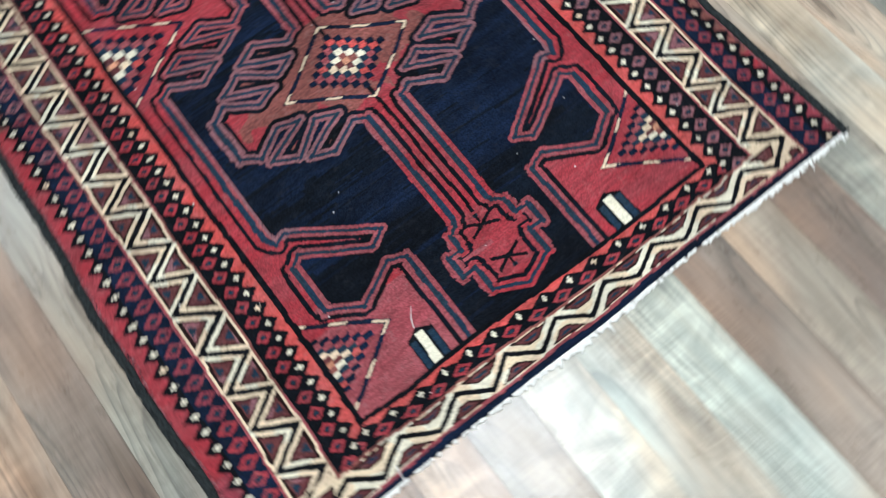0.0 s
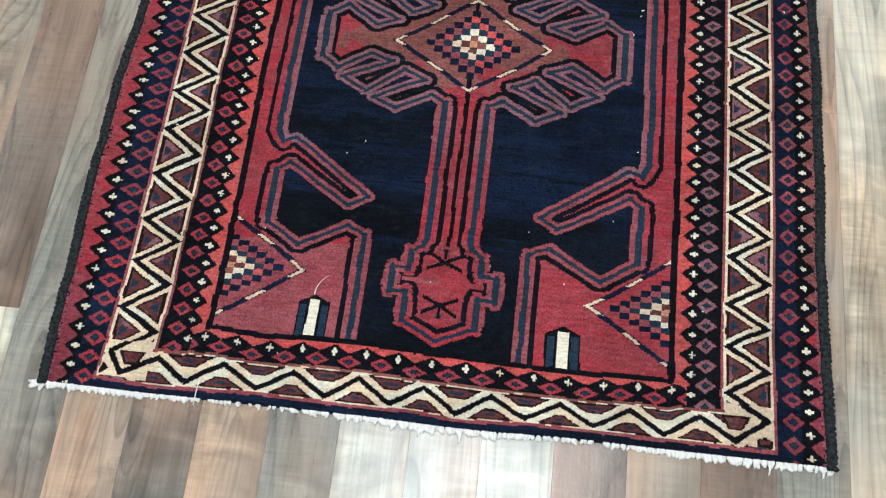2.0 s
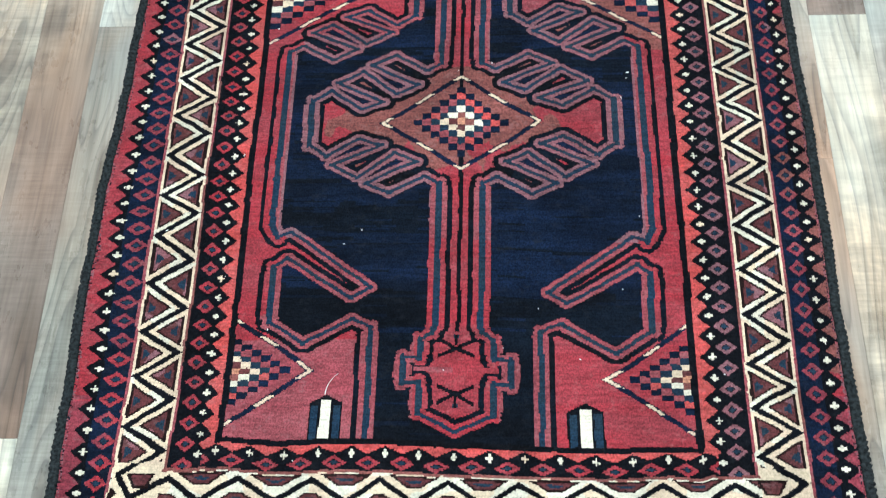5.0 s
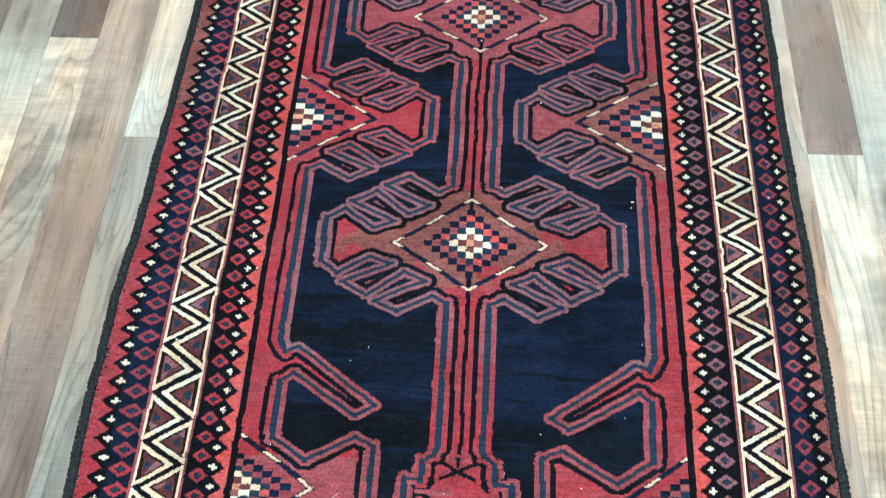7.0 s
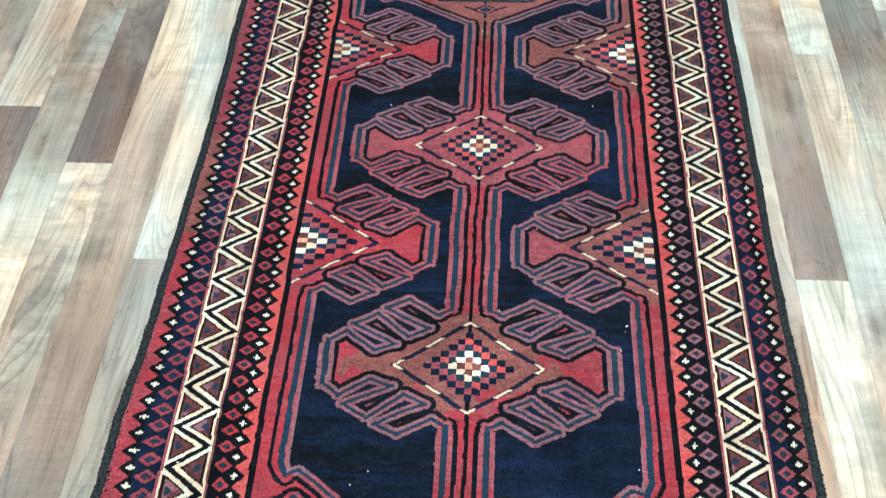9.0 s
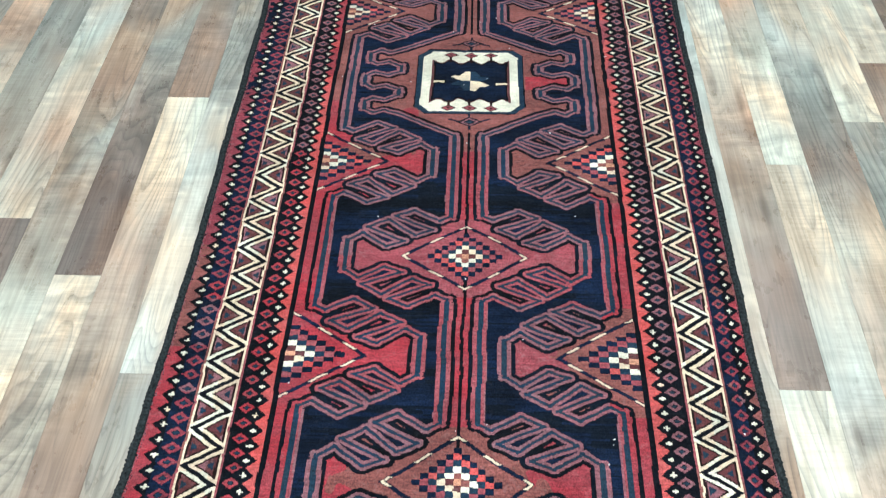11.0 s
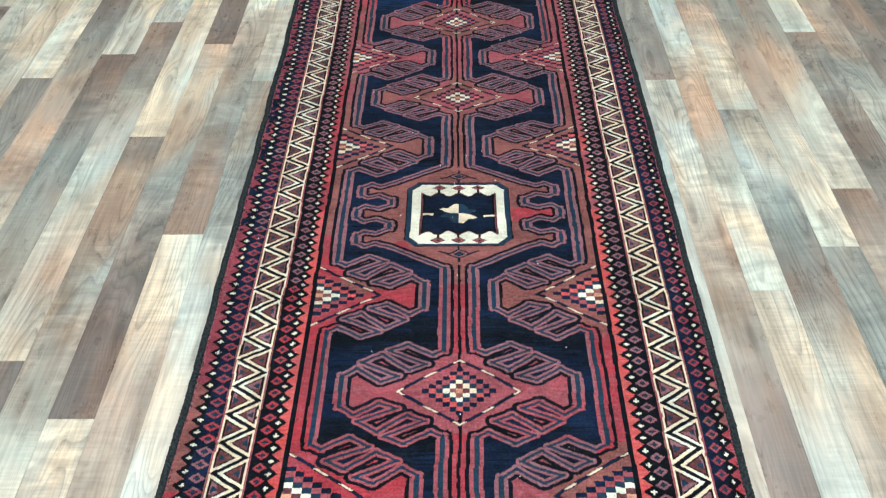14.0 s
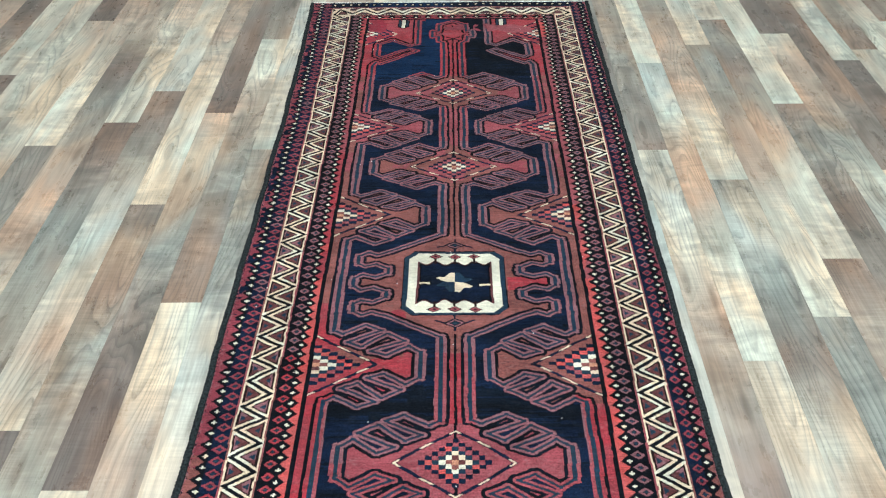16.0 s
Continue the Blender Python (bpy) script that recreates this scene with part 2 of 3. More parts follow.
# housings for all six; only the first has a known source behind it
for lx, ly, k in LIGHTS:
    light = tagged(new("unseen_ceiling_light"), "unseen white framed ceiling light panel, switched on", "ceiling light", "ceiling lights")
    light.matrix_world = pose(lx, ly, CEILING)
    bm = bmesh.new()
    for a, b in (((-0.32, -0.47, -0.05), (-0.29, 0.47, 0)), ((0.29, -0.47, -0.05), (0.32, 0.47, 0)),
                 ((-0.29, -0.47, -0.05), (0.29, -0.44, 0)), ((-0.29, 0.44, -0.05), (0.29, 0.47, 0))):
        add_box(bm, a, b, 0.003)
    part("frame", bm, TRIM, light)
    bm = bmesh.new()
    add_box(bm, (-0.288, -0.438, -0.03), (0.288, 0.438, -0.004))
    part("diffuser", bm, DIFFUSER, light, "glowing white diffuser")


# ------------------------------------------------------------------ rug design, all in millimetres
KNOT = 2.0
NEAR, FAR, MID = 230.0, 3628.0, 1888.0
HALF = 543.0                                     # half width of the pile, without the selvedge
D1, D2, T2, T3 = 840.0, 1331.0, 1089.0, 1603.0   # centres of medallions and half medallions
# the weaver drew the far half a little differently from the near one
FAR_Y = [1888, 2175, 2417, 2646, 2867, 3190, 3258, 3464, 3508, 3573, 3628]
NEAR_Y = [1888, 1603, 1331, 1089, 840, 560, 492, 333, 290, 246, 196]
# how the rug's sides and middle lie along its length
LIE_Y = [230, 400, 550, 720, 830, 1060, 1250, 1900, 2700, 3200, 3628]
LIE_L = [-574, -576, -579, -579, -572, -565, -561, -562, -564, -572, -586]
LIE_R = [550, 545, 543, 546, 545, 539, 542, 545, 551, 549, 551]
LIE_C = [-8, -7, -5, -4, -4, -2, 0, 2, -1, -2, -5]


def wobble(shape, size, seed):
    """Smooth random field in -1..1 with features of about that many knots."""
    rng = np.random.default_rng(seed)
    ny, nx = shape
    size = size * 2.5 / KNOT
    gy, gx = int(ny / size) + 3, int(nx / size) + 3
    g = rng.uniform(-1, 1, (gy, gx))
    y, x = np.arange(ny) / size, np.arange(nx) / size
    iy, ix = y.astype(int), x.astype(int)
    fy, fx = (y - iy)[:, None], (x - ix)[None, :]
    fy, fx = fy * fy * (3 - 2 * fy), fx * fx * (3 - 2 * fx)
    return (g[iy][:, ix] * (1 - fy) * (1 - fx) + g[iy][:, ix + 1] * (1 - fy) * fx
            + g[iy + 1][:, ix] * fy * (1 - fx) + g[iy + 1][:, ix + 1] * fy * fx)


nx, ny = int(round(2 * HALF / KNOT)), int(round((FAR - NEAR) / KNOT))
gx = -HALF + KNOT * (np.arange(nx) + 0.5)
gy = NEAR + KNOT * (np.arange(ny) + 0.5)
SX, SY = np.meshgrid(gx, gy)
SX = SX + 1.5 * wobble(SX.shape, 30, 1) + 0.7 * wobble(SX.shape, 7, 2)
SY = SY + 3.2 * wobble(SX.shape, 30, 3) + 1.0 * wobble(SX.shape, 6, 4)
U = np.abs(SX)
LEFT = SX < 0
YC = np.where(SY <= MID, SY, np.interp(SY, FAR_Y, NEAR_Y))
# at the near end the upright bands stand closer together, more so on the right
draw_in = np.where(LEFT, np.interp(U, [95, 105, 130, 186, 240], [0, 4, 6, 3, 0]), np.interp(U, [95, 100, 130, 186, 240], [0, 9, 15, 8, 0]))
U = U + draw_in * np.interp(SY, [0, 500, 545], [1, 1, 0])
FARSIDE = SY > MID
ink = np.full(SX.shape, NAVY, np.int32)


def inside(poly, x, y):
    hit = np.zeros(x.shape, bool)
    for (x0, y0), (x1, y1) in zip(poly, poly[1:] + poly[:1]):
        if y0 == y1:
            continue
        c = (y0 > y) != (y1 > y)
        hit ^= c & (x < (x1 - x0) * (y - y0) / (y1 - y0) + x0)
    return hit


SQUASH = 1.25


def ribbon_distance(lines):
    """Distance to the nearest line, counted so that sloping stripes are thinner than upright ones."""
    d = np.full(SX.shape, 99.0)
    slope = np.zeros(SX.shape, bool)
    for pts in lines:
        for (x0, y0), (x1, y1) in zip(pts, pts[1:]):
            box = (U > min(x0, x1) - 26) & (U < max(x0, x1) + 26) & (YC > min(y0, y1) - 26) & (YC < max(y0, y1) + 26)
            idx = np.nonzero(box)
            px, py = U[idx], YC[idx] * SQUASH
            ax, ay, bx, by = x0, y0 * SQUASH, x1, y1 * SQUASH
            vx, vy = bx - ax, by - ay
            over = min(0.2, 1.6 / math.hypot(vx, vy))      # the bands turn in points, not in curves
            t = np.clip(((px - ax) * vx + (py - ay) * vy) / (vx * vx + vy * vy + 1e-9), -over, 1 + over)
            e = np.hypot(px - ax - t * vx, py - ay - t * vy)
            slope[idx] = np.where(e < d[idx], abs(vx) > 0.45 * abs(vy), slope[idx])
            d[idx] = np.minimum(d[idx], e)
    return d, slope


# one quarter of the hooked outline of a medallion: (from its axis, from its centre)
HOOKS = [(33, 112), (56, 99), (108, 128), (146, 109), (69, 73), (103, 57), (160, 98), (201, 75), (124, 41), (160, 28), (210, 60), (240, 40)]


def medallion(cy):
    squeeze = 0.965 if cy == D1 else 1.0
    return [(u, cy - v * squeeze) for u, v in HOOKS] + [(u, cy + v) for u, v in reversed(HOOKS)]


def half_medallion(cy):
    return [(318 - u, cy - v) for u, v in HOOKS] + [(318 - u, cy + v) for u, v in reversed(HOOKS)]


SHIELD = [(0, 350), (52, 376), (52, 418), (76, 419), (76, 453), (52, 453), (52, 480), (36, 492), (33, 500)]
PANEL = [(33, 1690), (165, 1763), (200, 1777), (224, 1768), (248, 1783), (248, 1812), (230, 1823), (200, 1815), (168, 1832), (168, 1852),
         (200, 1867), (233, 1858), (253, 1873), (253, 1888)]
POLE = SHIELD + medallion(D1) + medallion(D2) + PANEL
ARM = [(130, 337), (130, 497), (157, 513), (224, 473), (275, 507), (276, 592), (258, 606), (157, 545), (130, 560), (146, 575), (255, 649), (275, 641), (285, 662)]
EDGE = ARM + half_medallion(T2) + half_medallion(T3) + [(285, 1888)]

in_pole = inside(POLE + [(0, 1888)], U, YC)
in_edge = inside(EDGE + [(330, 1888), (330, 337)], U, YC)

# ---- ground colours of the red shapes, as the dye lots change along the rug
red = np.full(SX.shape, CRIMSON, np.int32)


def dye(cond, colour):
    red[cond] = colour


d1n = np.abs(SY - D1) < 118
patchy = wobble(SX.shape, 22, 14) + 0.5 * wobble(SX.shape, 7, 15)
dye(in_pole & d1n & (U + 60 * patchy < 175) & ((SY > D1 - 30 + 20 * patchy) | (patchy > -0.1)), RUST)
dye(in_pole & (np.abs(SY - D2) < 118), ROSE)
dye(in_edge & ~LEFT & (np.abs(SY - T2) < 118), ROSE)
dye(in_edge & ~LEFT & (np.abs(SY - T2) < 118) & (U + 50 * patchy > 165), RUST)
dye(in_edge & LEFT & (SY > T3 + 10 + 45 * patchy) & (SY < T3 + 118), RUST)
dye(in_edge & ~LEFT & (np.abs(SY - T3) < 118), RUST)
dye((SY > 1640) & (SY < 2560) & ~(in_edge & LEFT & (SY < 1715)), RUST)
dye((SY > 1640) & (SY < 1815) & LEFT & (U > 60) & (wobble(SX.shape, 18, 8) > 0.2), CRIMSON)
dye(in_pole & ~LEFT & (SY > 1858) & (SY < 1906) & (U > 135), CRIMSON)
dye((SY > 2560) & (SY < 2760), ROSE)
dye((SY >= 2760) & (SY < 2990), RUST)
dye((SY >= 2300) & (SY < 2990) & (patchy > 0.12), ROSE)
dye((SY < 480) & LEFT & (U > 120), ROSE)
dye(in_pole & (SY > 500) & (SY < 1640) & (U < 30) & (np.abs(SY - D1) > 104) & (np.abs(SY - D2) > 104), CRIMSON)
ink[in_pole | in_edge] = red[in_pole | in_edge]

# ---- black depths in the blue ground
weft_run = wobble((ny, nx // 16 + 2), 2, 9).repeat(16, 1)[:, :nx]
DY = SY + 26 * weft_run + 14 * wobble(SX.shape, 40, 12)
deep = ((DY < 560) | ((DY > 660) & (DY < 700) & LEFT) | (np.abs(DY - 960) < 30) | ((np.abs(DY - 1200) < 40) & LEFT)
        | (np.abs(DY - 1480) < 50) | ((DY > 2980) & ~LEFT))
deep ^= wobble((ny, nx // 20 + 2), 2, 13).repeat(20, 1)[:, :nx] > 0.62
ink[(ink == NAVY) & deep] = NIGHT

# ---- ribbons
rd, sloping = ribbon_distance([POLE, EDGE])
stripe = np.full(SX.shape, ROSE, np.int32)
stripe[(SY > 640) & (U > 45) & (U < 275)] = MAUVE
stripe[(SY > 1010) & (SY < 1240) & (U > 45) & (U < 275) & LEFT] = ROSE
stripe[(SY > 1210) & (SY < 1330) & (U > 45) & (U < 275)] = ROSE
stripe[in_edge & (U > 262) & (SY > 520) & (SY < 1640)] = CRIMSON
stripe[(SY < 640) & (U < 60)] = CRIMSON
stripe[(SY > 1640) & (SY < 2560)] = MAUVE
stripe[(SY > 2990)] = CRIMSON
stripe[(SY > 2990) & ~LEFT & (U > 60)] = MAUVE
inner = (rd < np.where(sloping, 18.2, 20.5)) & (in_pole | in_edge)
ink[inner] = np.where((wobble(SX.shape, 20, 10) > 0.1)[inner], BLACK, NIGHT)
band_edge = np.where(sloping, 9.6, 13.2)
ink[rd < band_edge] = stripe[rd < band_edge]
ink[rd < np.where(sloping, 3.3, 4.9)] = BLUE
# the line down the middle of the pole
ink[(U < 3.2) & in_pole & (YC > 492) & (YC < 1700) & (rd > 14)] = BLACK


# ---- lozenges with a dashed outline and a chequered heart
def lozenge(u, v, where, ru, rv, half=False, cols=5, cu=13.6, cv=11.2, tip=0.0):
    s = np.abs(u) / ru + np.abs(v) / rv
    p = np.abs(v) / rv
    band = 10.5 / ru + 0.02
    ink[where & (s < 1) & (s > 1 - band)] = NAVY
    dash = ((p < 0.10) & (not half)) | (p > 0.86) | ((p > 0.42) & (p < 0.60)) | ((p > 0.12) & (p < 0.26) & half & (tip == 0)) | (p < tip)
    ink[where & dash & (s < 1 - 0.18 * band) & (s > 1 - 0.74 * band)] = CREAM
    i, j = np.rint(u / cu).astype(int), np.rint(v / cv).astype(int)
    if half:
        i = np.floor(np.abs(u) / cu).astype(int)
    ring = np.abs(i) + np.abs(j)
    tone = np.array([TAN, MAROON, WHITE, BLUE, ROSE, NAVY])
    tone2 = np.array([TAN, RUST, CREAM, BLUE, VERMILION, NAVY])
    c = np.where((i + 7 * j + ((SY // 300).astype(int))) % 3 == 0, tone2[np.minimum(ring, 5)], tone[np.minimum(ring, 5)])
    ok = where & (ring <= cols)
    ink[ok] = c[ok]


for cy in (D1, D2):
    near = np.abs(YC - cy) < 110
    lozenge(SX, YC - cy, near & in_pole, 130, 87)
for cy in (T2, T3):
    near = (np.abs(YC - cy) < 110) & (U < 323)
    lozenge(323 - U, YC - cy, near & in_edge, 152, 98, True, 5, 18.2, 11.4)
near = (np.abs(YC - 434) < 90) & (U < 325) & in_edge
lozenge(325 - U, YC - 434, near & (rd > 18), 121, 84, True, 5, 14.4, 9.0, 0.15)

# ---- small lamps at the ends
lv = YC - 337
lamp_shape = (np.abs(U - 186) < 22) & (lv < 62 - np.abs(U - 186) * 0.55)
ink[lamp_shape] = BLACK
ink[(np.abs(U - 186) < 19) & (np.abs(U - 186) > 10) & (lv < 46)] = BLUE
ink[(np.abs(U - 186) < 7) & (lv < 54)] = WHITE

# ---- insects on the shields
for cy, sgn in ((468, 1), (402, -1)):
    v = (YC - cy) * sgn
    ink[in_pole & (U < 26) & (np.abs(np.abs(v) - U * 0.48) < 3.0)] = BLACK
    ink[(U < 4) & (np.abs(v - 17) < 3)] = BLUE
    ink[(U < 2.6) & (v > 4) & (v < 20)] = BLACK
bar = np.abs(YC - 437) < 3.6
ink[bar & LEFT & (U > 4) & (U < 60)] = ROSE
ink[bar & ~LEFT & (U > 26) & (U < 60)] = CRIMSON

# ---- the white panel in the middle
bx, by = SX, SY - MID
ab, av = np.abs(bx), np.abs(by)
octo = (ab < 131) & (av < 124) & (ab + av < 228)
ink[octo] = BLACK
ink[octo & (ab < 128) & (av < 121)] = BLUE
ink[(ab < 117) & (av < 114) & (ab + av < 208)] = WHITE
scallop = 73 + 7 * np.cos(bx / 50.0 * 2 * math.pi)
ink[(ab < 96) & (av < scallop + 4)] = MAROON
ink[(ab < 91) & (av < scallop + 1)] = BLACK
ink[(ab < 86) & (av < scallop - 4)] = NAVY
for dx in (-50, 0, 50):
    for dy in (-102, 102):
        s = np.abs(bx - dx) / 19 + np.abs(by - dy) / 11
        ink[s < 1] = BROWN
        ink[s < 0.74] = ROSE
        ink[s < 0.32] = BROWN
        ink[(np.abs(bx - dx) < 3) & (av > 72) & (av < 92)] = BROWN
for sx in (-1, 1):
    q = bx * sx
    ink[(q > 58) & (q < 92) & (np.abs(by + 6) < 8)] = BLACK
    ink[(q > 62) & (q < 96) & (np.abs(by + 6) < 4)] = CREAM
    ink[(q > 90) & (q < 95) & (av < 58)] = MAROON
# the eight-pointed star: four arms, each of two slanting blades, cream and blue by turns
for sx, sy, c in ((-1, 1, CREAM), (1, -1, CREAM), (1, 1, BLUE), (-1, -1, BLUE)):
    q, v = bx * sx, by * sy
    ink[(q > 0) & (v > 0) & (q < 24) & (v < 38) & (v < 14 + 1.5 * (24 - q) + 6)] = c
    ink[(q > 0) & (v > 2) & (q < 50) & (v < 19) & (q < 26 + 1.5 * v) & (q < 66 - 1.4 * v)] = c
for sy in (-1, 1):
    v = by * sy - 150
    s = ab / 30 + np.abs(v) / 17
    ink[(np.abs(v + (ab - 20) * 0.32) < 2.6) & (ab > 20) & (ab < 48)] = NAVY
    ink[s < 1] = NIGHT
    ink[s < 0.72] = MAUVE
    ink[s < 0.50] = NIGHT
    ink[s < 0.30] = BLUE
    ink[(s >= 1) & (ab < 2.5) & (np.abs(v) < 27)] = NAVY

# ---- borders
frame_line = ((U > 322) & (U < 332) & (YC > 328)) | ((U < 332) & (YC > 328) & (YC < 337))
ink[frame_line] = BLACK


def star_row(along, across, where, pitch, phase, star, small, edge, reds, ring_ink):
    """Black diamonds with a white cross on the red side, small red ones between them on the dark side."""
    dark = where & (across > edge)
    ink[where] = reds[where]
    ink[dark] = BLACK
    k = (along - phase) / pitch
    a = (k - np.rint(k)) * pitch
    (c0, ra, rc) = star
    s = np.abs(a) / ra + np.abs(across - c0) / rc
    ink[where & (s < 1)] = BLACK
    cross = ((np.abs(a) < 1.7) & (np.abs(across - c0) < 5.8)) | ((np.abs(a) < 4.6) & (np.abs(across - c0) < 1.8))
    odd = (np.rint(k).astype(int) * 7919) % 13
    ink[where & cross] = WHITE
    ink[where & cross & (odd == 4)] = CREAM
    b = pitch / 2 - np.abs(a)
    (c1, rb, rd1) = small
    s = np.abs(b) / rb + np.abs(across - c1) / rd1
    ink[where & (s < 1)] = ring_ink[where & (s < 1)]
    ink[where & (s < 0.48)] = BLACK
    ink[where & (s < 0.36)] = BLUE


ALL_CRIMSON = np.full(SX.shape, CRIMSON)
GUARD = np.where((SY > 1900) & (wobble(SX.shape, 30, 61) > -0.35), np.where(LEFT, CRIMSON, ROSE), VERMILION)
GUARD = np.where((SY > 2500) & (SY < 3250), ROSE, GUARD)
R_IN = np.where((SY > 1640) | ~LEFT, MAUVE, CRIMSON)
R_OUT = np.where(wobble(SX.shape, 40, 21) > 0.15, CRIMSON, WINE)
R_OUT = np.where((SY > 1350) & (R_OUT == CRIMSON), WINE, R_OUT)
R_OUT = np.where((wobble(SX.shape, 24, 22) > 0.5) & (SY > 900), MAUVE, R_OUT)
R_OUT = np.where(~LEFT & (R_OUT == CRIMSON), np.where(wobble(SX.shape, 26, 23) > 0, ROSE, RUST), R_OUT)
for side, p_in, ph_in, p_out, ph_out, row, reach in ((LEFT, 29.4, 518, 29.45, 524, 513, 17), (~LEFT, 29.2, 1362, 30.25, 1360, 520, 22)):
    g = side & (U >= 332) & (U < 397)
    star_row(SY, U, g & (YC > 294), p_in, ph_in, (356, 15.0, 19), (376, 11.0, 15.5), 356, GUARD, R_IN)
    o = side & (U >= 475)
    far_red = np.where((((wobble(SX.shape, 60, 25) > 0.1) & (SY < 1800)) | ((SY < 1100) & LEFT)) & ~(DY < 400), CRIMSON, MAROON)
    star_row(SY, 1017 - U, o, p_out, ph_out, (1017 - row, 14.6, reach), (1017 - row + 23, 12.0, 16), 1017 - row, ALL_CRIMSON, R_OUT)
    ink[o & (U > row) & (ink == CRIMSON) & (far_red == MAROON)] = np.where((DY < 400) | (DY > 1350), WINE, RUST)[o & (U > row) & (ink == CRIMSON) & (far_red == MAROON)]
ink[(U >= 475) & (U < 508) & (ink == BLACK)] = NAVY
endg = (U < 350) & (YC >= 294) & (YC < 329)
star_row(SX, 640 - YC, endg, 47.0, 0.0, (640 - 317, 22, 10.5), (640 - 304, 18, 9.5), 640 - 317, GUARD, ALL_CRIMSON)
ink[(U >= 350) & (U < 397) & (YC >= 294) & (YC < 316) & (ink == VERMILION)] = BLACK


PEAKS_L = [211, 282, 353, 426, 493, 567, 644, 715, 786, 857, 932, 1001, 1070, 1139, 1207, 1275, 1344, 1415, 1481, 1553, 1624, 1695] + [1695 + 71.0 * i for i in range(1, 29)]
PEAKS_R = [213, 284, 352, 416, 483, 553, 624, 694, 764, 839, 902, 970, 1040, 1117, 1191, 1263, 1337, 1410, 1478, 1553, 1625, 1697, 1773] + [1773 + 71.5 * i for i in range(1, 28)]


def zigzag(where, peaks, lo=401, hi=471):
    """A black zigzag between cream ones; in the gaps maroon triangles with dark edges and blue hearts."""
    k = np.interp(SY, peaks, np.arange(len(peaks))) + 0.5
    mid = lo + 7 + (hi - lo - 14) * 2 * np.abs(k - np.floor(k + 0.5))
    d = np.abs(U - mid) / math.hypot(1, 2 * (hi - lo - 14) / 70.8)
    rim = np.minimum(U - lo, hi - U)
    ink[where] = MAROON
    ink[where & (wobble(SX.shape, 14, 35) > 0.25)] = MAUVE
    ink[where & ((d < 13.0) | (rim < 8.5))] = BROWN
    ink[where & (d > 20.5) & (rim > 11.5) & (rim < 22)] = BLUE
    ink[where & ((rim < 4.0) | (d < 10.0))] = CREAM
    ink[where & (d < 10.0) & (wobble(SX.shape, 9, 31) > 0.2)] = WHITE
    ink[where & (d < 3.9)] = BLACK


side_band = (U >= 397) & (U < 475) & (YC > 241)
ink[side_band] = np.where(wobble(SX.shape, 30, 33) > 0, ROSE, RUST)[side_band]
for side, peaks in ((LEFT, PEAKS_L), (~LEFT, PEAKS_R)):
    zigzag(side & (U >= 401) & (U < 471) & (YC > 246), peaks)


def end_zigzag(where):
    """A black zigzag on cream; blunt maroon patches with dark rims stand in its bays."""
    k = np.interp(SX, END_LOWS, np.arange(len(END_LOWS)))
    tri = 2 * np.abs(k - np.rint(k))
    d = np.abs(YC - (252 + 30 * tri)) / math.hypot(1, 60 / 95.0)
    rim = np.minimum(YC - 246, 290 - YC)
    ink[where] = CREAM
    ink[where & (wobble(SX.shape, 9, 31) > 0.1)] = WHITE
    bay = where & (d > 12.0) & (rim > 1.5) & (rim < 17.5)
    ink[bay] = BROWN
    ink[bay & (d > 14.6) & (rim > 4.2) & (rim < 14.8)] = MAROON
    ink[bay & (d > 19) & (rim > 7.5) & (rim < 11.5)] = BLUE
    ink[where & (d < 3.7)] = BLACK


END_LOWS = [-443, -344, -242, -146, -52, 38, 132, 225, 319, 418]
end_zigzag((U < 412) & (YC >= 246) & (YC < 290))
ink[(U < 406) & (YC >= 290) & (YC < 294)] = RUST
ink[(U < 475) & (YC >= 241) & (YC < 246)] = ROSE
ink[(U < 475) & (YC < 241)] = NAVY
# a last dark stripe with pale dots at the far end
dots = FARSIDE & (U < 475) & (YC < 241)
k = (SX / 31.0 - np.rint(SX / 31.0)) * 31.0
ink[dots & (np.abs(k) / 14 + np.abs(YC - 217) / 12 < 1)] = BLACK
ink[dots & (np.abs(k) < 4) & (np.abs(YC - 217) < 3.5)] = CREAM
corner = (U >= 403) & (U < 469) & (YC >= 249) & (YC < 303)
ink[corner] = CREAM
for side, turns in ((LEFT, [(411, 322), (462, 287), (441, 256), (392, 284)]), (~LEFT, [(409, 314), (462, 283), (417, 253), (369, 280)])):
    for (x0, y0), (x1, y1) in zip(turns, turns[1:]):
        t = np.clip(((U - x0) * (x1 - x0) + (YC - y0) * (y1 - y0)) / ((x1 - x0) ** 2 + (y1 - y0) ** 2), 0, 1)
        ink[side & corner & (np.hypot(U - x0 - t * (x1 - x0), YC - y0 - t * (y1 - y0)) < 4.0)] = BLACK
for side, x0, x1 in ((LEFT, 412, 450), (~LEFT, 398, 439)):
    notch = side & (YC > 268) & (YC < 288) & (U > x0 + (288 - YC) * 0.45) & (U < x1 - (288 - YC) * 0.55)
    ink[notch] = BROWN
    ink[notch & (YC < 285) & (YC > 271) & (U > x0 + 4 + (288 - YC) * 0.45) & (U < x1 - 4 - (288 - YC) * 0.55)] = MAROON
ink[corner & LEFT & (U > 458 + np.abs(YC - 260)) & (YC < 268)] = BROWN
ink[corner & ~LEFT & (np.abs(U - 459) < 11) & (YC < 263 - np.abs(U - 459) * 0.5)] = BROWN
ink[corner & ~LEFT & (np.abs(U - 459) < 7) & (YC > 252) & (YC < 259)] = MAROON

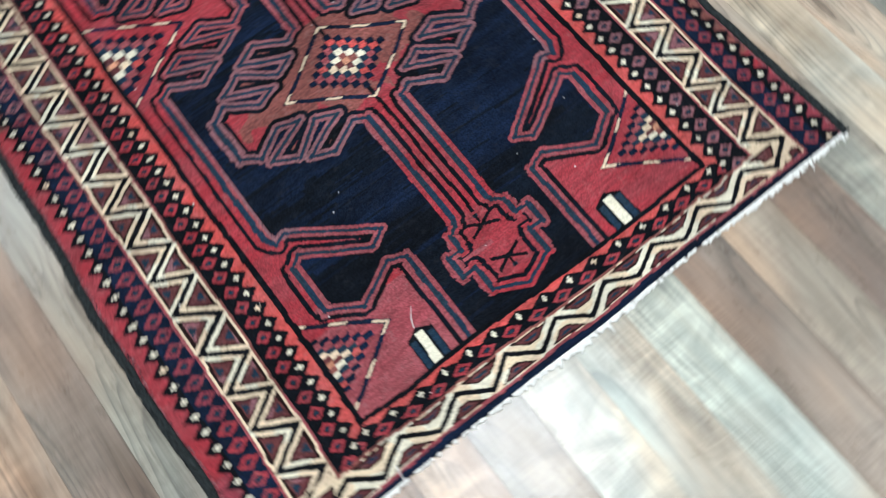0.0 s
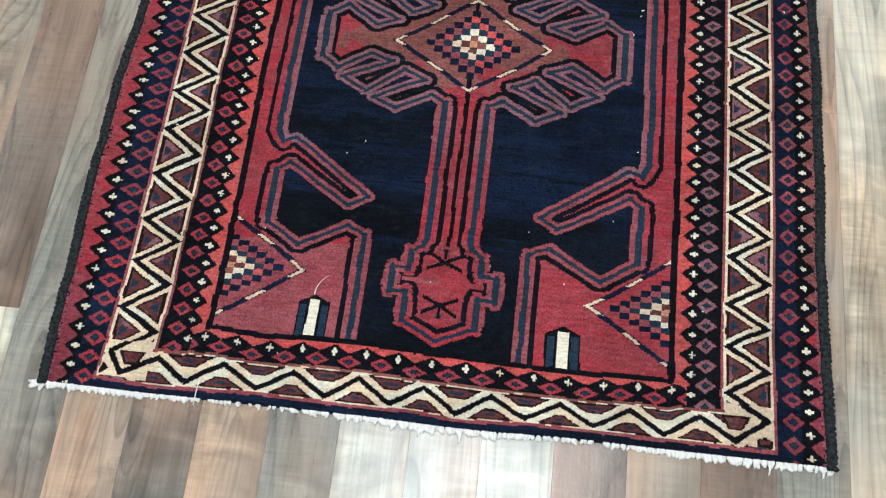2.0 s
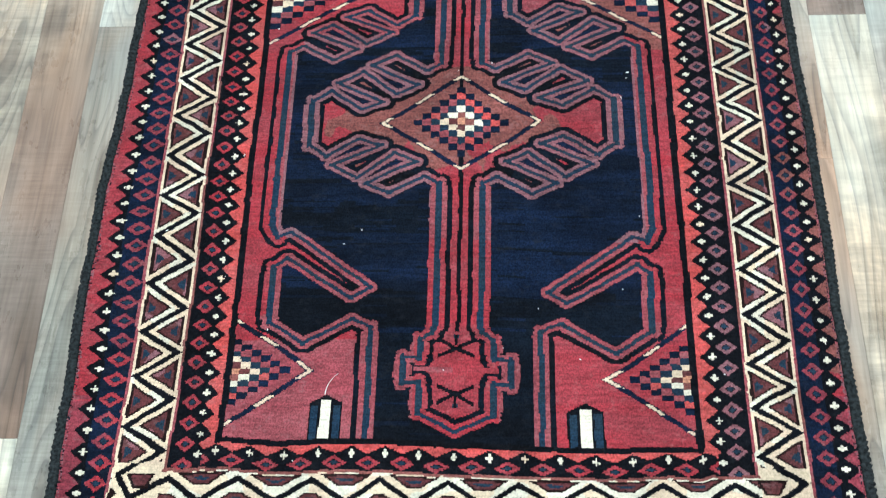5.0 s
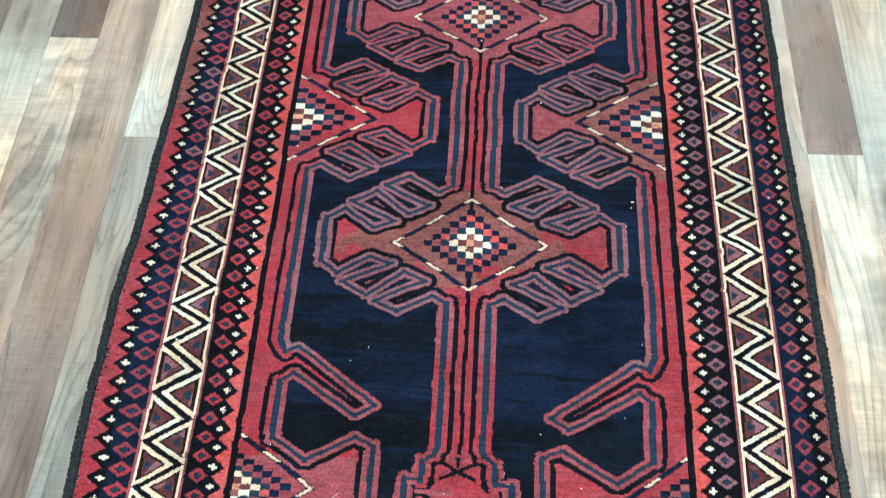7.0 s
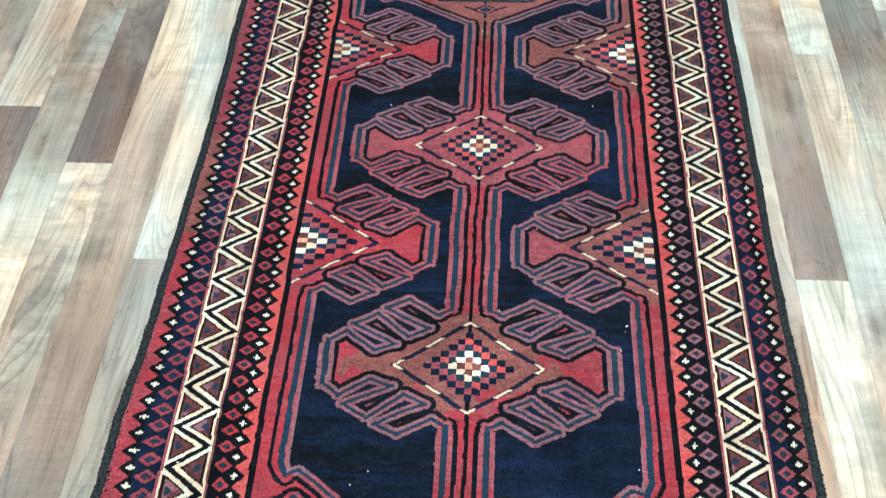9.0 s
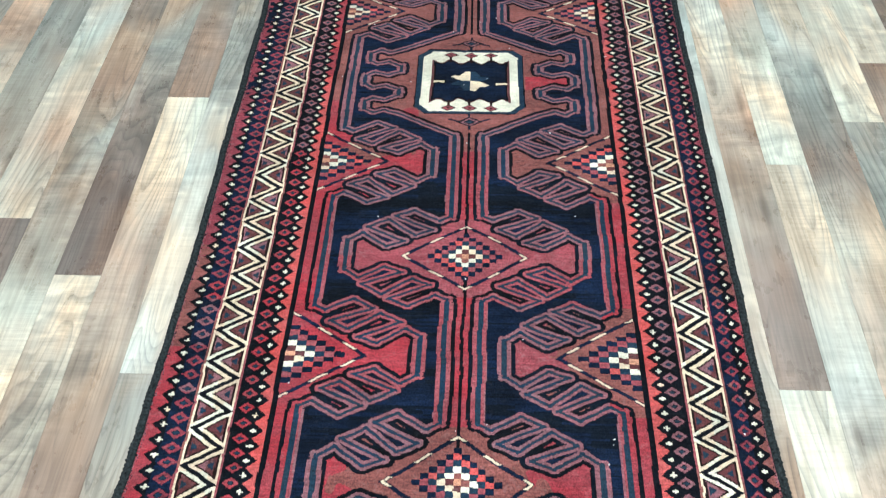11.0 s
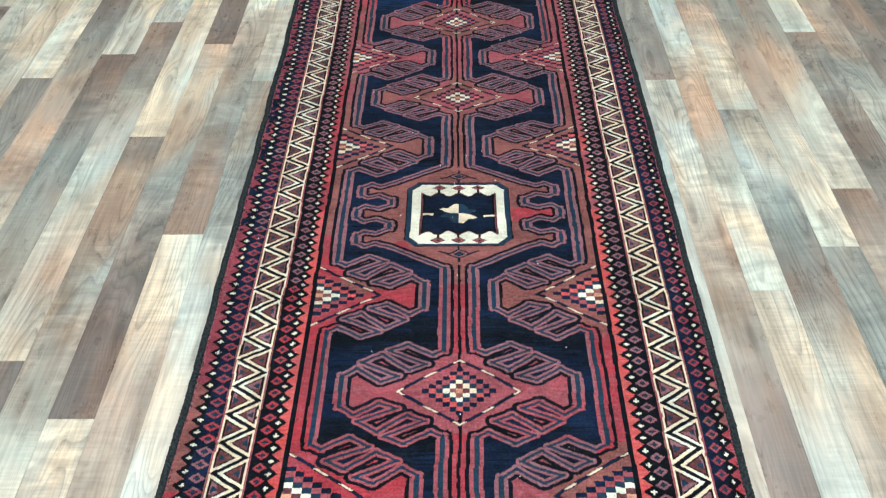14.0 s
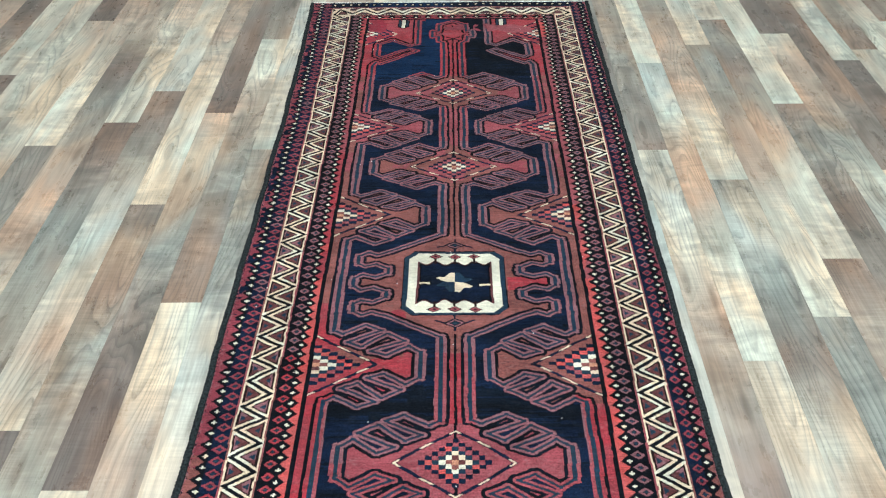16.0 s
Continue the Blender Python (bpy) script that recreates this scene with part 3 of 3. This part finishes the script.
# red dye that has run near the far end
run_l = FARSIDE & LEFT & (U > 105) & (U < 318) & (SY > 3270) & (SY < 3490) & (wobble(SX.shape, 26, 51) + 0.4 * wobble(SX.shape, 6, 52) > -0.35 + np.abs(SY - 3385) / 150)
ink[run_l & in_edge & (ink != WHITE)] = RUN
ink[run_l & ((ink == NAVY) | (ink == NIGHT)) & (wobble(SX.shape, 14, 53) > 0.0)] = RUN
ink[(ink == NAVY) & LEFT & (U < 330) & (DY > 2960)] = INDIGO
run_r = FARSIDE & ~LEFT & (U > 80) & (U < 300) & (np.abs(SY - 3400 + 0.12 * U) < 34 + 16 * wobble(SX.shape, 22, 54))
ink[run_r & in_edge] = ROSE
ink[run_r & ~in_edge & (wobble(SX.shape, 9, 55) > 0.1)] = WINE
ink[FARSIDE & in_pole & (SY > 3360) & (SY < 3440) & ((ink == BLACK) | (ink == CRIMSON)) & (wobble(SX.shape, 18, 56) > -0.1)] = WINE

# towards the far end the outer guards turn from red to dark blue
ink[(U > 508) & (SY > 1750) & ((ink == WINE) | (ink == CRIMSON) | (ink == RUST)) & (wobble(SX.shape, 4, 58) + 0.3 * patchy > 0.3 - np.clip((SY - 1750) / 1200, 0, 0.4))] = NAVY

# pale ends of the weft along the selvedges
ends = np.random.default_rng(77).random(ink.shape)
ink[(U > HALF - 6) & (ends < 0.42)] = MAUVE
ink[(U > HALF - 6) & (ends < 0.16)] = ROSE
ink[(U > HALF - 6) & (ends > 0.80)] = NIGHT

# ---- which named part of the rug a knot belongs to
PARTS = ["field", "end_border", "end_border", "side_border", "side_border", "outer_guard", "outer_guard", "inner_guard", "inner_guard",
         "medallion", "medallion", "medallion", "medallion", "half_medallion", "half_medallion", "half_medallion", "half_medallion",
         "half_medallion", "half_medallion", "half_medallion", "half_medallion", "centre_panel"]
LABELS = {"field": "dark navy wool field with red hooked bands", "end_border": "cream end border with black zigzag",
          "side_border": "cream side border with black zigzag", "outer_guard": "crimson and navy border of small diamonds",
          "inner_guard": "vermilion and black border of starred diamonds", "medallion": "hooked red medallion with chequered lozenge",
          "half_medallion": "hooked red half medallion with chequered triangle", "centre_panel": "white panel with navy middle and crosses"}
owner = np.zeros(SX.shape, np.int32)
BX, BY = np.meshgrid(gx, gy)
BU = np.abs(BX)
BC = np.where(BY <= MID, BY, np.interp(BY, FAR_Y, NEAR_Y))
BF = BY > MID
owner[(BU < 402) & (BC < 294) & ~BF] = 1
owner[(BU < 402) & (BC < 294) & BF] = 2
owner[(BU >= 397) & (BU < 475) & (BX < 0)] = 3
owner[(BU >= 397) & (BU < 475) & (BX >= 0)] = 4
owner[(BU >= 475) & (BX < 0)] = 5
owner[(BU >= 475) & (BX >= 0)] = 6
owner[(BU >= 332) & (BU < 397) & (BC >= 294) & (BX < 0)] = 7
owner[(BU >= 332) & (BU < 397) & (BC >= 294) & (BX >= 0)] = 8
n = 9
for f in (False, True):
    for cy in (D1, D2):
        v = np.abs(BC - cy)
        owner[(BF == f) & (BU < 262) & (v < 142 - 0.52 * np.maximum(BU - 60, 0)) & (v < 142) & (owner == 0)] = n
        n += 1
for f in (False, True):
    for cy in (T2, T3):
        for left in (True, False):
            w = 318 - BU
            v = np.abs(BC - cy)
            owner[(BF == f) & ((BX < 0) == left) & (w < 258) & (w > -5) & (v < 142 - 0.52 * np.maximum(w - 60, 0)) & (v < 142) & (owner == 0)] = n
            n += 1
owner[(BU < 132) & (np.abs(BY - MID) < 126)] = n

# lozenges sit within the medallions; shields and little lamps at the ends
HOLDER = {}
for m in range(9, 21):
    full = m < 13
    cy = ((D1, D2) if full else (T2, T3))[((m - 9) % 2) if full else ((m - 13) // 2) % 2]
    v = np.abs(BC - cy)
    heart = (BU / 131 + v / 88 < 1) if full else ((323 - BU) / 152 + v / 98 < 1)
    HOLDER[len(PARTS)] = m
    owner[(owner == m) & heart] = len(PARTS)
    PARTS.append("lozenge" if full else "chequer_triangle")
for f in (False, True):
    owner[(BF == f) & (owner == 0) & (BC > 340) & (BC < 500) & (BU < 95)] = len(PARTS)
    PARTS.append("shield_motif")
    for left in (True, False):
        owner[(BF == f) & (owner == 0) & ((BX < 0) == left) & (np.abs(BU - 186) < 23) & (BC > 337) & (BC < 400)] = len(PARTS)
        PARTS.append("lamp_motif")
LABELS.update(lozenge="dashed lozenge with chequered heart", chequer_triangle="dashed triangle with chequered heart",
              shield_motif="stepped red shield with two dark insects", lamp_motif="small blue lamp with white bar")

# ---- the pile as one sheet of knots, cut into those parts
vx = -HALF + KNOT * np.arange(nx + 1)
vy = NEAR + KNOT * np.arange(ny + 1)
VX, VY = np.meshgrid(vx, vy)
rng = np.random.default_rng(5)
left_e, right_e, mid_e = (np.interp(VY, LIE_Y, t) for t in (LIE_L, LIE_R, LIE_C))
edge_wave = 2.0 * wobble(VX.shape, 40, 41) + 1.0 * wobble(VX.shape, 11, 45)
left_e, right_e = left_e + 13 + edge_wave, right_e - 13 + edge_wave
a_u = np.abs(VX)


def laid(edge, marks):
    """Across the rug: the field stretches to the first mark, the borders lie between the marks, the last one runs to the edge."""
    m0, m1, m2 = marks
    out = mid_e + (m0 - mid_e) * np.minimum(a_u, 332) / 332
    out = out + (m1 - m0) * np.clip((a_u - 332) / 69, 0, 1) + (m2 - m1) * np.clip((a_u - 401) / 72, 0, 1)
    return out + (edge - m2) * np.clip((a_u - 473) / (HALF - 473), 0, 1)


sway_l, sway_r = (np.interp(VY, LIE_Y, t) for t in ([-13, -4, -2, -3, -1, 0, 2, 4, 3, -3, -14], [0, -3, 0, 1, 1, 0, 1, 3, 6, 4, 4]))
PX = np.where(VX < 0, laid(left_e, (-339 + sway_l * 0.5, -404 + sway_l * 0.7, -476 + sway_l)), laid(right_e, (333 + sway_r * 0.5, 400 + sway_r * 0.7, 470 + sway_r)))
PY = VY + 2.0 * wobble(VX.shape, 60, 42)
# the right half of the near end was woven a little tighter
PY = PY - np.interp(VY, [246, 290, 340, 560, 900], [0, 5, 7, 10, 0]) * np.clip(VX / 150, 0, 1) * np.clip((338 - VX) / 14, 0, 1)
PX = PX + rng.normal(0, 0.22, VX.shape)
PY = PY + rng.normal(0, 0.22, VX.shape)
PZ = 8.0 + rng.normal(0, 0.30, VX.shape) + 0.9 * wobble(VX.shape, 5, 43) * 0.4 + 1.2 * wobble(VX.shape, 45, 44)
PZ[0], PZ[-1], PZ[:, 0], PZ[:, -1] = 1.0, 1.0, 2.0, 2.0
COORD = np.stack([PX, PY, PZ], -1).reshape(-1, 3) / 1000.0
IDX = np.arange((nx + 1) * (ny + 1)).reshape(ny + 1, nx + 1)
QUADS = np.stack([IDX[:-1, :-1], IDX[:-1, 1:], IDX[1:, 1:], IDX[1:, :-1]], -1)

rug = tagged(new("rug"), "worn red and navy knotted wool runner with cream zigzag borders", "rug")
pieces = {}
for k, nm in enumerate(PARTS):
    pick = owner == k
    quads = QUADS[pick]
    if not len(quads):
        continue
    used, flat = np.unique(quads.ravel(), return_inverse=True)
    me = bpy.data.meshes.new(nm)
    me.vertices.add(len(used))
    me.vertices.foreach_set("co", COORD[used].astype(np.float32).ravel())
    me.loops.add(len(flat))
    me.loops.foreach_set("vertex_index", flat.astype(np.int32).ravel())
    me.polygons.add(len(quads))
    me.polygons.foreach_set("loop_start", (np.arange(len(quads)) * 4).astype(np.int32))
    for m in YARN:
        me.materials.append(m)
    me.polygons.foreach_set("material_index", ink[pick].astype(np.int32))
    me.update(calc_edges=True)
    ob = new(nm, me)
    pieces[k] = ob
    ob.parent = pieces[HOLDER[k]] if k in HOLDER else rug
    tagged(ob, LABELS[nm])

# ---- overcast selvedges down both sides
for table, sgn in ((LIE_L, -1), (LIE_R, 1)):
    bm = bmesh.new()
    rows = []
    steps = 1320
    rs = np.random.default_rng(60 + sgn)
    for i in range(steps + 1):
        y = NEAR - 2 + (FAR - NEAR + 4) * i / steps
        e = float(np.interp(y, LIE_Y, table)) + float(np.interp(y, vy, edge_wave[:, 0 if sgn < 0 else -1]))
        r = 7.2 + (0.9 if i % 3 else -0.6) + rs.normal(0, 0.55)
        c = e - sgn * 7.0
        ring = []
        for q in range(8):
            a = 2 * math.pi * q / 8
            ring.append(bm.verts.new(((c + math.cos(a) * r * 1.05) / 1000, (y + rs.normal(0, 0.4)) / 1000, (5.6 + math.sin(a) * r * 0.62) / 1000)))
        rows.append(ring)
    for a, b in zip(rows, rows[1:]):
        for q in range(8):
            bm.faces.new((a[q], a[(q + 1) % 8], b[(q + 1) % 8], b[q]))
    for f in bm.faces:
        f.smooth = True
    part("selvedge", bm, CORD, rug, "black overcast wool edge cord")


def tuft(bm, x, y, ax, ay, length, width, rs, z=3.0):
    """A short twist of cotton ends, lying on the floor."""
    n = 4
    prev = None
    side = (-ay, ax)
    bend = rs.normal(0, 0.25)
    for i in range(n + 1):
        f = i / n
        px = x + ax * length * f + side[0] * bend * length * f * f
        py = y + ay * length * f + side[1] * bend * length * f * f
        w = width * (0.75 + 0.6 * math.sin(f * 2.6)) * (1 - 0.45 * f)
        h = z * (1 - 0.55 * f)
        ring = []
        for q in range(6):
            a = 2 * math.pi * q / 6
            ring.append(bm.verts.new(((px + side[0] * math.cos(a) * w) / 1000, (py + side[1] * math.cos(a) * w) / 1000,
                                      max(0.3, h + math.sin(a) * w * 0.8) / 1000)))
        if prev:
            for q in range(6):
                bm.faces.new((prev[q], prev[(q + 1) % 6], ring[(q + 1) % 6], ring[q]))
        prev = ring
    bm.faces.new(prev)


for y0, way, seed in ((NEAR, -1, 71), (FAR, 1, 72)):
    bm = bmesh.new()
    rs = np.random.default_rng(seed)
    xl, xr = (float(np.interp(y0, LIE_Y, t)) for t in (LIE_L, LIE_R))
    x = xl + 2
    while x < xr - 2:
        yy = y0 + float(np.interp(x, PX[0 if way < 0 else -1], PY[0 if way < 0 else -1])) - y0
        bare = math.sin(x * 0.013 + seed) + rs.normal(0, 0.5)
        ln = 2.0 + 2.6 * max(-0.6, min(1.0, bare)) + abs(rs.normal(0, 1.5)) + (1.6 if x > -60 else 0) + (9.0 if way > 0 else 0)
        if bare > -0.75 or rs.random() < 0.3:
            tuft(bm, x, yy - way * 1.5, rs.normal(0.25, 0.45), way, ln + 3, 2.0 + rs.uniform(0, 1.8), rs, 5.5)
        x += rs.uniform(2.6, 4.6)
    if way < 0:
        for i in range(8):
            tuft(bm, xl + rs.uniform(0, 12), y0 + rs.uniform(-4, 6), -0.8 + rs.normal(0, 0.2), -0.4 + rs.normal(0, 0.3), 13, 3.6, rs, 5)
    for f in bm.faces:
        f.smooth = True
    tagged(part("fringe", bm, COTTON, rug, "short frayed white cotton fringe"))


def thread(name, pts, radius, parent, label):
    bm = bmesh.new()
    prev = None
    for i, p in enumerate(pts):
        ring = [bm.verts.new((p[0] + math.cos(a) * radius, p[1] + math.cos(a) * radius * 0.5, p[2] + math.sin(a) * radius)) for a in [math.pi * q / 3 for q in range(6)]]
        if prev:
            for q in range(6):
                bm.faces.new((prev[q], prev[(q + 1) % 6], ring[(q + 1) % 6], ring[q]))
        prev = ring
    return part(name, bm, COTTON, parent, label)


thread("loose_thread", [(-0.192 + 0.006 * f + 0.011 * f * f, 0.400 + 0.030 * f, 0.0105 + 0.006 * math.sin(3 * f)) for f in [i / 10 for i in range(11)]], 0.0009, rug, "loose white cotton thread")
thread("loose_thread", [(-0.337 + 0.002 * f, 0.222 + 0.034 * f, 0.0115 + 0.002 * math.sin(3 * f)) for f in [i / 8 for i in range(9)]], 0.0007, rug, "loose white cotton thread")

# small lint caught in the pile
bm = bmesh.new()
rs = np.random.default_rng(90)
for i in range(90):
    x, y = rs.uniform(-0.5, 0.5), rs.uniform(0.3, 3.4)
    w = rs.uniform(0.0006, 0.0014)
    mat = Matrix.Translation((x, y, 0.0097)) @ Matrix.Rotation(rs.uniform(0, 3), 4, "Z") @ Matrix.Diagonal((w * rs.uniform(1, 2.2), w, w * 0.6, 1))
    bmesh.ops.create_icosphere(bm, subdivisions=1, radius=1.0, matrix=mat)
tagged(part("lint", bm, COTTON, None), "tiny pale lint flecks caught in the rug pile", "lint", kind="stuff")

# ------------------------------------------------------------------ floor of laminate strips
SEAMS = [-2.425, -2.32, -2.215, -2.11, -2.005, -1.9, -1.79, -1.68, -1.572, -1.467, -1.36, -1.260, -1.150, -1.040, -0.931, -0.830, -0.734, -0.632]
SEAMS += [round(-0.528 + 0.1 * i, 3) for i in range(11)] + [0.570, 0.663, 0.754, 0.870, 0.963, 1.070, 1.172, 1.279, 1.377, 1.47] + [round(1.57 + 0.1 * i, 3) for i in range(9)] + [2.485]
# where a strip has an end, and the tones along its boards: the one below that end, the one above it, the next above
KNOWN = {
    -1.68: (1.546, "tan | tan brown dark | light light tan"), -1.572: (1.25, "tan brown | peach brown brown tan | light peach"),
    -1.467: (2.0, "tan brown | brown tan light light peach | dark brown"), -1.36: (1.07, "light | tan grey light grey brown | bright bright peach peach tan"),
    -1.260: (1.83, "tan peach light | light peach peach tan grey dark grey | peach tan light"),
    -1.150: (1.21, "light | peach peach tan grey brown dark | light light peach peach"),
    -1.040: (1.42, "tan brown brown dark | light peach light silver tan brown brown | silver light light bright"),
    -0.931: (0.752, "tan brown tan brown | bright bright light tan tan grey brown tan brown | bright bright light peach tan"),
    -0.830: (1.269, "tan light peach peach tan light | dark dark brown grey tan light peach | dark brown tan"),
    -0.734: (0.336, "light bright | brown brown brown tan peach light bright | brown brown grey tan peach bright bright"),
    -0.632: (1.042, "grey brown grey tan grey | silver light silver grey grey tan | light silver silver"),
    -0.528: (-0.9, "tan | tan brown tan peach peach tan | brown"), -0.428: (-0.4, "grey | grey brown brown | tan"), -0.328: (-1.2, "brown | grey tan brown peach tan | tan"),
    # silver from -0.128 to 0.072 paints the overhead lamp's highlight into the boards
    -0.228: (-0.7, "tan | tan grey grey brown | grey"), -0.128: (-1.0, "grey | grey tan silver silver | light"), -0.028: (-0.6, "light | tan silver silver | tan"),
    0.072: (-1.1, "tan | silver grey silver light | grey"), 0.172: (-0.5, "grey | tan brown peach | brown"), 0.272: (-0.9, "peach | brown tan tan tan | tan"),
    0.372: (-0.3, "brown | dark brown dark | tan"), 0.472: (-0.7, "grey | tan light grey peach | peach light silver silver"),
    0.570: (1.041, "tan light silver light light | brown brown tan peach light silver light | brown grey tan brown"),
    0.663: (1.620, "light peach peach silver light silver | bright bright light peach peach light silver silver | bright bright peach"),
    0.754: (2.352, "tan peach light brown grey silver grey | light light peach peach tan grey | tan"),
    0.870: (1.766, "tan light grey grey | light bright light peach peach tan grey grey | light silver peach"),
    0.963: (1.986, "light peach peach brown | light light light peach tan brown grey brown | silver light"),
    1.070: (2.796, "light tan brown brown grey brown | bright bright light light | tan"),
    1.172: (1.857, "tan peach | light silver light grey peach peach light | dark brown"),
    1.279: (2.40, "tan light bright | brown brown brown dark tan | light"), 1.377: (3.107, "light tan brown dark | light silver light | tan"),
}
TONES = ["light", "peach", "tan", "tan", "brown", "brown", "dark", "grey", "silver", "bright"]
rs = np.random.default_rng(12)
floor = structure("floor", (X0, Y0, -0.06), (X1, Y1, -0.010), UNDER, "laminate floor of mixed pale and brown wood strips")


def plank_mesh(width, length, tones):
    """A board with square edges; its tone changes from one end to the other."""
    hx, hy = width / 2 - 0.0002, length / 2 - 0.0002
    n = max(2, len(tones))
    co, faces, tint = [], [], []
    for i in range(n):
        y = -hy + 2 * hy * i / (n - 1)
        co += [(-hx, y, -0.006), (-hx, y, 0.0), (hx, y, 0.0), (hx, y, -0.006)]
        tint += [(*TONE[tones[min(i, len(tones) - 1)]], 1.0)] * 4
        if i:
            faces += [tuple(4 * (i - 1) + k for k in q) for q in ((0, 4, 5, 1), (1, 5, 6, 2), (2, 6, 7, 3))]
    faces += [(0, 1, 2, 3), tuple(4 * (n - 1) + k for k in (3, 2, 1, 0))]
    me = bpy.data.meshes.new("plank")
    me.from_pydata(co, [], [f[::-1] for f in faces])
    me.color_attributes.new("tone", "FLOAT_COLOR", "POINT").data.foreach_set("color", np.array(tint, np.float32).ravel())
    me.materials.append(WOOD)
    return me


for xa, xb in zip(SEAMS, SEAMS[1:]):
    end, told = KNOWN.get(xa, (round(float(rs.uniform(0, 1.47)), 3), ""))
    told = [t.split() for t in told.split("|")]
    LENGTH = 1.487 if xa < -0.6 else 1.474
    k = math.floor((Y0 - end) / LENGTH)
    while end + k * LENGTH < Y1:
        ya, yb = max(Y0, end + k * LENGTH), min(Y1, end + (k + 1) * LENGTH)
        tones = [TONES[int(v)] for v in rs.integers(len(TONES), size=4)]
        if len(told) == 3 and -1 <= k <= 1:
            tones = told[k + 1]
        k += 1
        if yb - ya < 0.02:
            continue
        plank = new("plank", plank_mesh(xb - xa, yb - ya, tones))
        plank.parent = floor
        plank.location = ((xa + xb) / 2, (ya + yb) / 2, 0.0)
